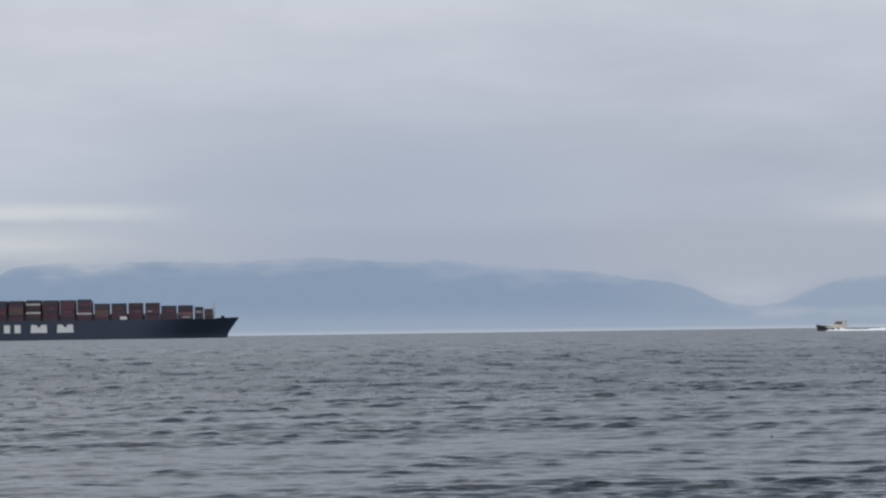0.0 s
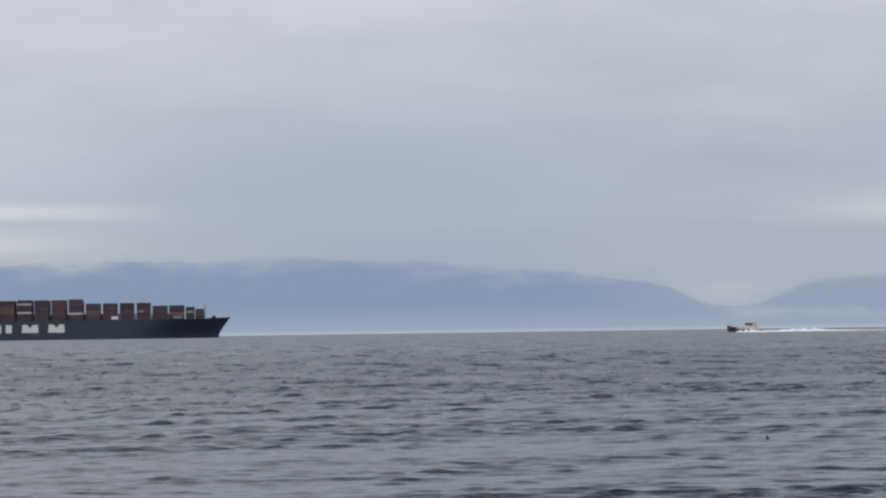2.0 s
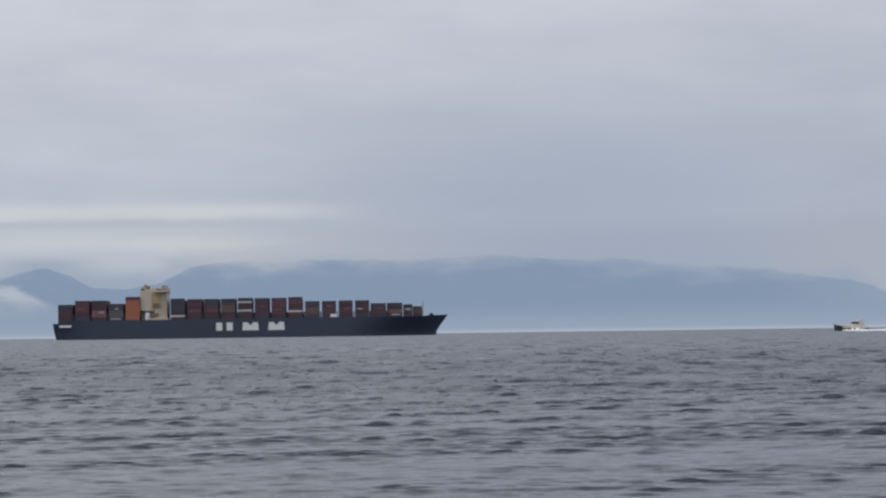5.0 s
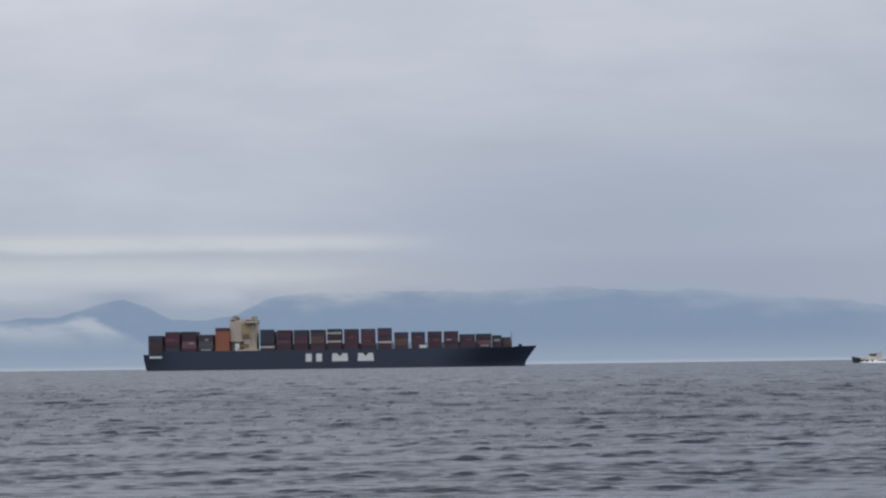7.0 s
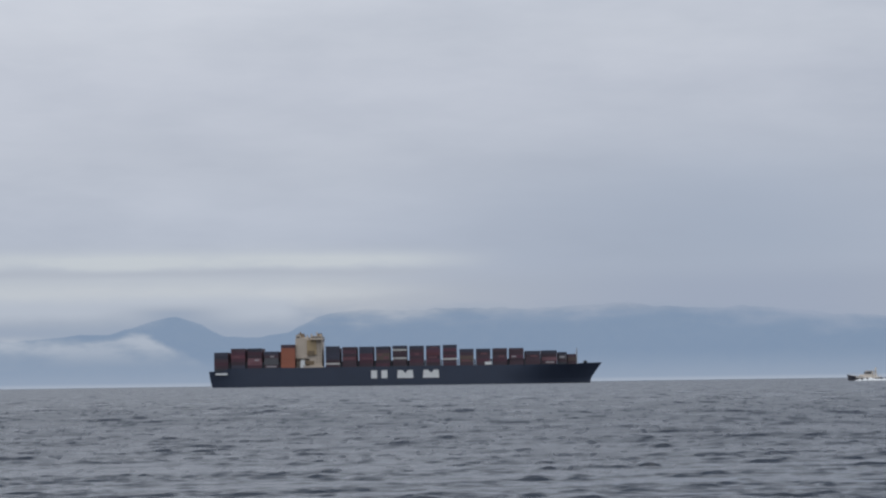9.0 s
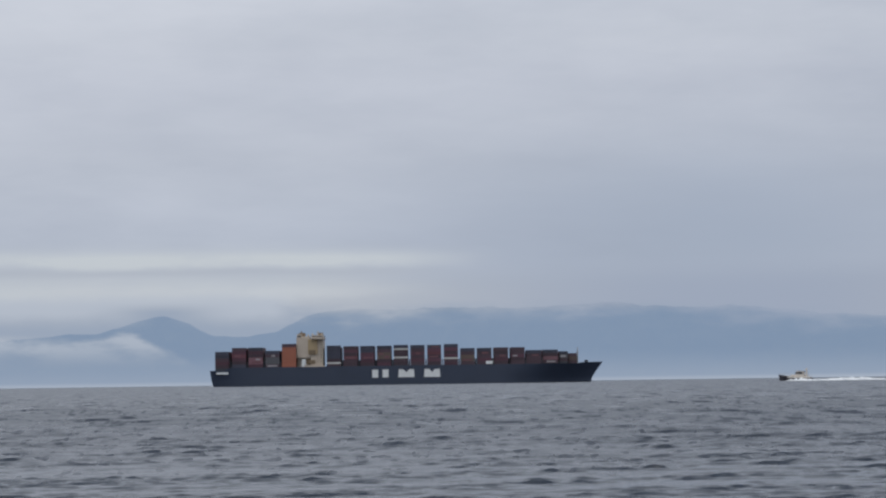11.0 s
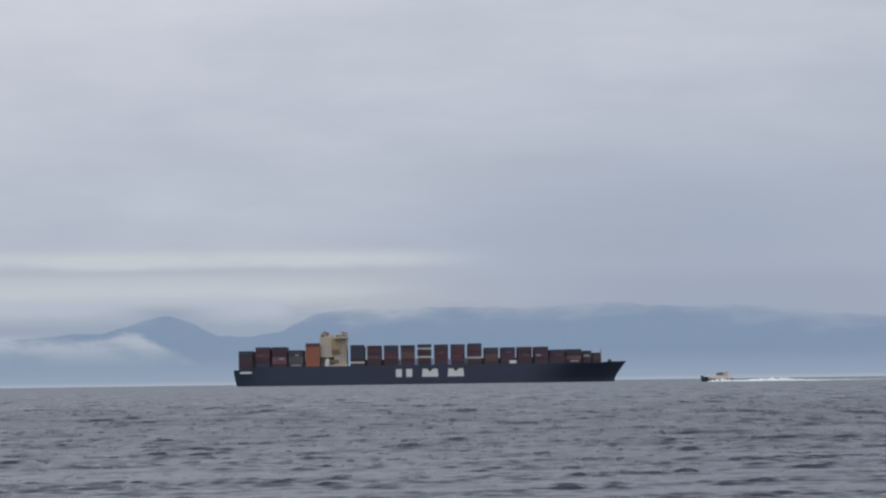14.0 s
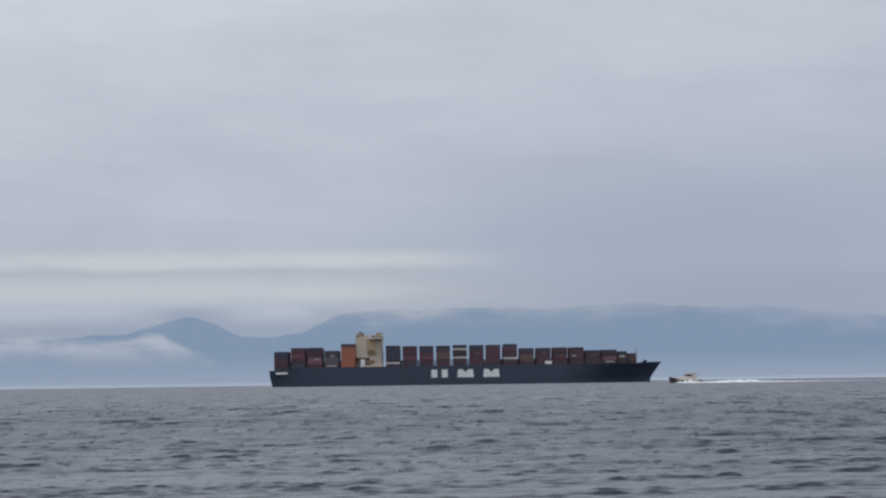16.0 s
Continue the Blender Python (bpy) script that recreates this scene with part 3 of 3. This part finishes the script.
    for a, b in zip(xs, xs[1:]):
        if 13 < b - a < 16 and b < 130:
            c = (a + b) / 2
            bm = bmesh.new()
            hw_ = 21.3 if c < 90 else 18.2
            for yy in np.linspace(-hw_, hw_, 9):
                box(bm, c - 0.35, c + 0.35, yy - 0.3, yy + 0.3, 14.2, DECK + 5.2)
            box(bm, c - 0.55, c + 0.55, -hw_, hw_, DECK + 5.1, DECK + 5.4)
            box(bm, c - 0.55, c + 0.55, -hw_, hw_, DECK + 2.4, DECK + 2.6)
            box(bm, c - 0.5, c - 0.4, -hw_, hw_, DECK - 0.2, DECK + 3.6)
            part("lashing_bridge", bm, M_STEEL, ship, "dark steel lashing bridge")
    tower(ship)
    foredeck(ship)
    return ship


def tower(ship):
    """Bridge tower with the engine casing behind it."""
    t = part("bridge_tower", box(bmesh.new(), -84.5, -73.2, -17.5, 17.5, DECK - 0.5, 41.0, 0.3), M_CREAM, ship, "cream painted bridge tower")
    bm = bmesh.new()
    for z in range(7):
        box(bm, -84.62, -73.08, -17.66, 17.66, 19.6 + z * 3.0, 19.8 + z * 3.0)
    part("deck_edge", bm, M_CREAM, t)
    bm = box(bmesh.new(), -84.0, -72.6, -22.6, 22.6, 41.0, 41.5)
    box(bm, -83.5, -72.8, -18.0, 18.0, 41.5, 44.6, 0.2)
    for s in (-1, 1):
        box(bm, -80.5, -73.0, min(s * 18, s * 22.6), max(s * 18, s * 22.6), 41.5, 42.9)
    part("wheelhouse", bm, M_CREAM, t, "cream wheelhouse with open bridge wings")
    bm = box(bmesh.new(), -82.6, -73.6, -18.06, 18.06, 42.7, 43.9)
    box(bm, -72.84, -72.72, -17.4, 17.4, 42.7, 43.9)
    part("wheelhouse_window", bm, M_GLASS, t, "dark band of bridge windows")
    for z in range(7):
        for k in range(2):
            x = -78.4 + k * 3.0
            bm = box(bmesh.new(), x, x + 0.75, -17.56, -17.4, 21.0 + 3 * z, 21.8 + 3 * z)
            part("window", bm, M_BROWN, t)
    bm = box(bmesh.new(), -96.6, -85.2, -11.5, 11.5, DECK - 0.5, 43.6, 0.4)
    c = part("engine_casing", bm, M_CREAM, ship, "cream engine casing with stained side")
    part("upper_block", box(bmesh.new(), -96.8, -84.6, -17.2, -11.4, 24.6, 42.6, 0.3), M_CREAM, c)
    # raised tan panel on the tower side, darker brown panels lower down
    bm = box(bmesh.new(), -86.6, -78.2, -18.25, -17.6, 28.0, 41.0, 0.2)
    part("stained_panel", bm, M_TAN, c, "tan side panel with brown streaks")
    bm = box(bmesh.new(), -86.0, -79.6, -18.45, -17.9, 27.2, 31.5, 0.2)
    part("vent_grille", bm, M_BROWN, c, "small brown side panel")
    bm = box(bmesh.new(), -89.0, -80.4, -18.6, -17.0, 19.5, 22.6, 0.2)
    part("boat_recess", bm, M_BROWN, c, "brown panel at the boat deck")
    bm = box(bmesh.new(), -95.6, -89.6, -5, 5, 43.6, 46.9, 0.5)
    for yy in (-3, -1, 1, 3):
        rod(bm, (-93, yy, 46.8), (-93.4, yy, 48.2), 0.55, 0.5)
    part("funnel", bm, M_BROWN, c, "brown funnel top with exhaust pipes")
    bm = box(bmesh.new(), -96.4, -92.2, -17.0, -14.0, 42.6, 45.6, 0.2)
    part("vent_house", bm, M_CREAM, c)
    part("vent_mouth", box(bmesh.new(), -95.8, -92.9, -17.1, -16.8, 43.0, 44.2), M_STEEL, c)
    bm = bmesh.new()
    rod(bm, (-78.5, 0, 44.5), (-78.5, 0, 48.6), 0.55, 0.25)
    box(bm, -80.2, -76.8, -0.3, 0.3, 46.6, 46.9)
    box(bm, -79.0, -78.0, -2.2, 2.2, 47.3, 47.6)
    part("radar_mast", bm, M_CREAM, t, "cream radar mast")
    for x, yy, z0, z1 in ((-83, -9, 44.5, 46.4), (-74.5, -16, 44.5, 45.9), (-86.3, -16, 42.5, 45.2)):
        part("antenna_dome", rod(bmesh.new(), (x, yy, z0), (x, yy, z1), 0.7, 0.75, 10), M_CREAM, t)
    part("signal_house", box(bmesh.new(), -77.4, -73.4, -15.5, -8.0, 44.6, 46.6, 0.2), M_BROWN, t, "brown signal house on the wheelhouse roof")
    # white deck house at the ship's side, with a door and a railed roof
    house = part("deck_house", box(bmesh.new(), -92.2, -88.5, -21.7, -18.0, DECK - 0.3, 23.2, 0.35), M_WHITE, ship, "tall white deck house at the ship's side")
    part("door", box(bmesh.new(), -90.0, -89.1, -21.76, -21.6, DECK + 0.2, DECK + 2.2), M_GREY, house)
    bm = bmesh.new()
    for x in (-92.0, -90.35, -88.7):
        rod(bm, (x, -21.5, 23.1), (x, -21.5, 24.2), 0.05, seg=5)
    rod(bm, (-92.0, -21.5, 24.2), (-88.7, -21.5, 24.2), 0.05, seg=5)
    part("roof_rail", bm, M_GREY, house)
    bm = box(bmesh.new(), -89.5, -72.0, -21.8, -17.4, DECK - 0.3, 18.0, 0.2)
    part("accommodation_base", bm, M_CREAM, ship)


def foredeck(ship):
    bm = bmesh.new()
    rod(bm, (152.2, 0, DECK - 0.3), (152.2, 0, 31.0), 0.62, 0.35, 10)
    box(bm, 151.4, 153.0, -1.6, 1.6, 27.2, 27.5)
    rod(bm, (152.2, 0, 29.8), (149.6, 0, DECK), 0.12)
    part("foremast", bm, M_GREY, ship, "slim grey foremast with lights")
    bm = bmesh.new()
    box(bm, 158.2, 161.4, -2.4, 2.4, DECK, 19.3, 0.3)
    rod(bm, (159.5, -3.2, 18.6), (159.5, 3.2, 18.6), 1.1, seg=12)
    part("windlass", bm, M_STEEL, ship, "dark anchor windlass")
    bm = box(bmesh.new(), 151.0, 151.3, -11.0, 11.0, DECK - 0.3, 22.0)
    part("breakwater", bm, M_STEEL, ship)


ship = build_ship()


def foam_strip(name, length, half0, half1, rise, seed, fade=1.0):
    """Lumpy foam along -x from the origin, thinning with distance."""
    n_, c_ = 320, 9
    xs, ys, zs = [], [], []
    for i in range(n_):
        t = (i / (n_ - 1)) ** 1.3
        row = ([], [], [])
        for j in range(c_):
            s = j / (c_ - 1) * 2 - 1
            half = half0 + (half1 - half0) * t
            x = -length * t
            nz = noise.fractal(Vector((x * 0.22 + seed, s * 1.3, seed)), 0.8, 2.0, 4)
            z = rise(t) * (1 - s * s) * (0.9 + 0.5 * nz) + 0.16 - 0.5 * abs(s) ** 6
            row[0].append(x), row[1].append(s * half * (1 + 0.3 * nz)), row[2].append(z)
        xs.append(row[0]), ys.append(row[1]), zs.append(row[2])
    me = grid_mesh(name, np.array(xs), np.array(ys), np.array(zs))
    me.materials.append(M_FOAM)
    return me


def build_ship_wash():
    ob = tagged(new("ship_wash", foam_strip("ship_wash", 9, 1.0, 5.0, lambda t: 0.8 * (1 - t), 5.0)), "thin white wash behind the ship", "wake")
    return ob


ship_wash = build_ship_wash()

# ---- the pilot boat: x ahead, stern at the origin ----


def build_boat():
    boat = tagged(new("pilot_boat"), "small pilot boat with black hull and cream wheelhouse", "boat")
    bm = bmesh.new()
    us = [i / 24 for i in range(25)]
    lv = [-0.6, 0.0, 0.45, 0.9, 1.4, 9]
    sides = []
    for sgn in (-1, 1):
        rows = []
        for u in us:
            top = 1.45 + 1.15 * u ** 2.2
            col = []
            for k in lv:
                z = min(k, top)
                f = max(0, z / top)
                x = u * (15.6 + 0.5 * f) - 0.1
                hb = 2.35 * (1 - max(0, (u - (0.35 + 0.2 * f)) / (0.65 - 0.2 * f)) ** (1.7 + 0.8 * f)) * (0.72 + 0.28 * f ** 0.6)
                col.append(bm.verts.new((x, sgn * max(hb, 0.02), z)))
            rows.append(col)
        sides.append(rows)
        for a, b in zip(rows, rows[1:]):
            for i in range(len(lv) - 1):
                bm.faces.new([a[i], b[i], b[i + 1], a[i + 1]])
    s, p = sides
    for i in range(len(us) - 1):
        f = bm.faces.new([s[i][-1], s[i + 1][-1], p[i + 1][-1], p[i][-1]])
        f.material_index = 1
        bm.faces.new([s[i][0], p[i][0], p[i + 1][0], s[i + 1][0]])
    for i in range(len(lv) - 1):
        bm.faces.new([s[0][i], s[0][i + 1], p[0][i + 1], p[0][i]])
    bmesh.ops.remove_doubles(bm, verts=bm.verts, dist=0.005)
    bmesh.ops.recalc_face_normals(bm, faces=bm.faces)
    part("hull", bm, [M_BOATHULL, M_BOATCREAM], boat, "black hull with flared bow")
    bm = bmesh.new()
    box(bm, 0.2, 11.2, -2.36, -2.28, 1.1, 1.65)
    box(bm, 0.2, 11.2, 2.28, 2.36, 1.1, 1.65)
    part("rubbing_strake", bm, M_BOATCREAM, boat, "cream strake along the hull")
    bm = box(bmesh.new(), 2.6, 9.6, -1.75, 1.75, 1.4, 2.6, 0.12)
    part("deckhouse", bm, M_BOATCREAM, boat, "cream deckhouse")
    bm = box(bmesh.new(), 3.6, 7.6, -1.6, 1.6, 2.5, 4.2, 0.15)
    house = part("wheelhouse", bm, M_BOATCREAM, boat, "cream wheelhouse")
    for v in house.data.vertices:
        if v.co.x > 7 and v.co.z > 3.5:
            v.co.x -= 0.6
    for x in (3.95, 5.2):
        part("window", box(bmesh.new(), x, x + 1.2, -1.64, -1.58, 2.95, 3.95), M_GLASS, house)
        part("window", box(bmesh.new(), x, x + 1.2, 1.58, 1.64, 2.95, 3.95), M_GLASS, house)
    part("windscreen", box(bmesh.new(), 6.5, 7.4, -1.63, 1.63, 3.0, 3.8), M_GLASS, house)
    part("roof", box(bmesh.new(), 3.4, 7.2, -1.75, 1.75, 4.2, 4.36, 0.05), M_BOATCREAM, house)
    bm = bmesh.new()
    rod(bm, (2.6, 0, 1.4), (2.3, 0, 6.0), 0.5, 0.25)
    rod(bm, (1.6, -0.9, 1.4), (2.4, 0, 5.2), 0.08)
    rod(bm, (1.6, 0.9, 1.4), (2.4, 0, 5.2), 0.08)
    box(bm, 1.8, 3.2, -0.9, 0.9, 4.7, 4.85)
    box(bm, 2.0, 2.9, -0.18, 0.18, 5.2, 5.55)
    part("mast", bm, M_BOATCREAM, boat, "cream mast with radar")
    for s_ in (-1, 1):
        tops = []
        for x in np.linspace(10.2, 15.2, 6):
            hb = 2.2 * (1 - max(0, (x - 8.5) / 7.4) ** 2.4)
            tops.append((x, s_ * hb, 3.2))
            part("rail_post", rod(bmesh.new(), (x, s_ * hb, 1.8), (x, s_ * hb, 3.2), 0.03, seg=5), M_GREY, boat)
        bm = bmesh.new()
        for a, b in zip(tops, tops[1:]):
            rod(bm, a, b, 0.03, seg=5)
        part("bow_rail", bm, M_GREY, boat)
    bm = bmesh.new()
    for x in np.linspace(0.3, 3.2, 4):
        for s_ in (-1, 1):
            rod(bm, (x, s_ * 2.15, 1.4), (x, s_ * 2.15, 2.4), 0.03, seg=5)
    box(bm, 0.3, 3.2, -2.18, -2.12, 2.36, 2.42)
    box(bm, 0.3, 3.2, 2.12, 2.18, 2.36, 2.42)
    part("stern_rail", bm, M_GREY, boat)
    # spray thrown along both sides
    for s_ in (-1, 1):
        bm = bmesh.new()
        cells = []
        for i in range(40):
            t = i / 39
            x = 11.2 - 14.5 * t
            nz = noise.fractal(Vector((x * 0.8, s_ * 3.0, 2.2)), 0.8, 2.0, 4)
            hgt = 1.2 * math.sin(math.pi * min(1, 0.06 + t * 0.9)) * (0.8 + 0.6 * nz)
            y = s_ * (2.0 + 1.6 * t)
            cells.append([bm.verts.new((x, y - s_ * 0.5, -0.2)), bm.verts.new((x, y + s_ * 0.1, hgt)), bm.verts.new((x, y + s_ * (0.8 + 0.4 * nz), 0.5 * hgt)), bm.verts.new((x, y + s_ * 1.5, -0.2))])
        for a, b in zip(cells, cells[1:]):
            for i in range(3):
                bm.faces.new([a[i], b[i], b[i + 1], a[i + 1]])
        part("bow_spray", bm, M_FOAM, boat, "white spray along the hull", smooth=True)
    for o in boat.children_recursive:
        o.data.transform(Matrix.Scale(1.1, 4))
    return boat


boat = build_boat()


def build_boat_wake():
    hump = lambda t: 0.32 + 1.0 * math.exp(-((t - 0.18) / 0.10) ** 2) - 0.12 * min(1, t * 1.6)
    return tagged(new("boat_wake", foam_strip("boat_wake", 122, 1.8, 2.5, hump, 2.0)), "long white foaming wake on the grey sea", "wake")


boat_wake = build_boat_wake()


# ---- a seabird ----


def build_seabird():
    bird = tagged(new("seabird"), "small dark seabird floating among the waves", "bird")
    m = paint("dark_feathers", (0.02, 0.02, 0.022), 0.7, grain=30, vary=0.2)
    ball = lambda c, r: bmesh.ops.create_uvsphere(bm, u_segments=14, v_segments=8, radius=1.0, matrix=Matrix.Translation(c) @ Matrix.Diagonal((*r, 1)))
    bm = bmesh.new()
    ball((0, 0, 0.0), (0.14, 0.075, 0.07))
    part("body", bm, m, bird, smooth=True)
    bm = rod(bmesh.new(), (-0.07, 0, 0.02), (-0.085, 0, 0.12), 0.05, 0.038, 10)
    part("neck", bm, m, bird, smooth=True)
    bm = bmesh.new()
    ball((-0.095, 0, 0.135), (0.05, 0.036, 0.038))
    head = part("head", bm, m, bird, smooth=True)
    part("bill", rod(bmesh.new(), (-0.12, 0, 0.135), (-0.165, 0, 0.13), 0.011, 0.003, 6), m, head)
    part("tail", box(bmesh.new(), 0.11, 0.18, -0.025, 0.025, 0.0, 0.015), m, bird)
    for o in bird.children_recursive:
        o.data.transform(Matrix.Scale(0.48, 4))
    return bird


seabird = build_seabird()

# ---- what moves ----


def ship_pose(t):
    turn = -1.19 * (15.5 - t) / 13.5
    a = math.atan((368 + 11.1 * (t - 15.5)) / FOCAL)
    c, s = math.cos(radians(turn)), math.sin(radians(turn))
    far = 2237 + 160 * s
    return pose(far * math.tan(a) - 172.4 * c, far - 172.4 * s, 0, 0, 0, turn)


def boat_place(t):
    a = radians(15.6436 -0.77840 * t +0.011304 * t * t -0.0002621 * t ** 3)
    far = 1240 + 6.2 * t
    return Vector((far * math.tan(a), far, 0))


def boat_pose(t, rock=True):
    """The stern's place; the bow lies 17.6 m ahead on the course."""
    p, q = boat_place(t), boat_place(t + 0.5)
    d = (q - p).normalized()
    o = p - d * 17.6
    pitch = -1.6 + 0.7 * math.sin(t * 2.3) if rock else 0
    roll = 1.2 * math.sin(t * 1.7 + 1) if rock else 0
    return pose(o.x, o.y, 0.05 * math.sin(t * 2.3) if rock else 0, roll, pitch, math.degrees(math.atan2(d.y, d.x)))


def motions():
    walk(ship, [(t, ship_pose(t)) for t in (0, 2, 4, 6, 8, 10, 12, 14, 16)])
    walk(ship_wash, [(t, ship_pose(t) @ pose(-164.5, -14, 0)) for t in (0, 2, 4, 6, 8, 10, 12, 14, 16)])
    walk(boat, [(k * 0.5, boat_pose(k * 0.5)) for k in range(33)])
    walk(boat_wake, [(t, boat_pose(t, False)) for t in range(0, 17)])
    # the bird paddles and bobs between the waves
    bob = [(0, -0.03), (0.7, 0.0), (0.95, 0.04), (1.15, 0.035), (1.5, -0.03), (2.2, -0.03), (2.5, 0.0), (2.9, -0.02), (3.3, 0.005), (3.5, 0.015), (3.7, -0.01), (4.1, -0.03)]
    bob += [(t, 0.012 * math.sin(t * 2)) for t in (5, 6, 7, 8, 9, 10, 11, 12, 13, 14, 15, 16)]
    walk(seabird, [(t, pose(50.4 * math.sin(radians(14.65 + 0.19 * t)), 50.4 * math.cos(radians(14.65 + 0.19 * t)), z, 0, 8, 15)) for t, z in bob])
    # the wave field runs towards the shore
    walk(water, [(t, pose(0.12 * t, -1.0 * t, 0)) for t in (0, 4, 8, 12, 16)])


motions()
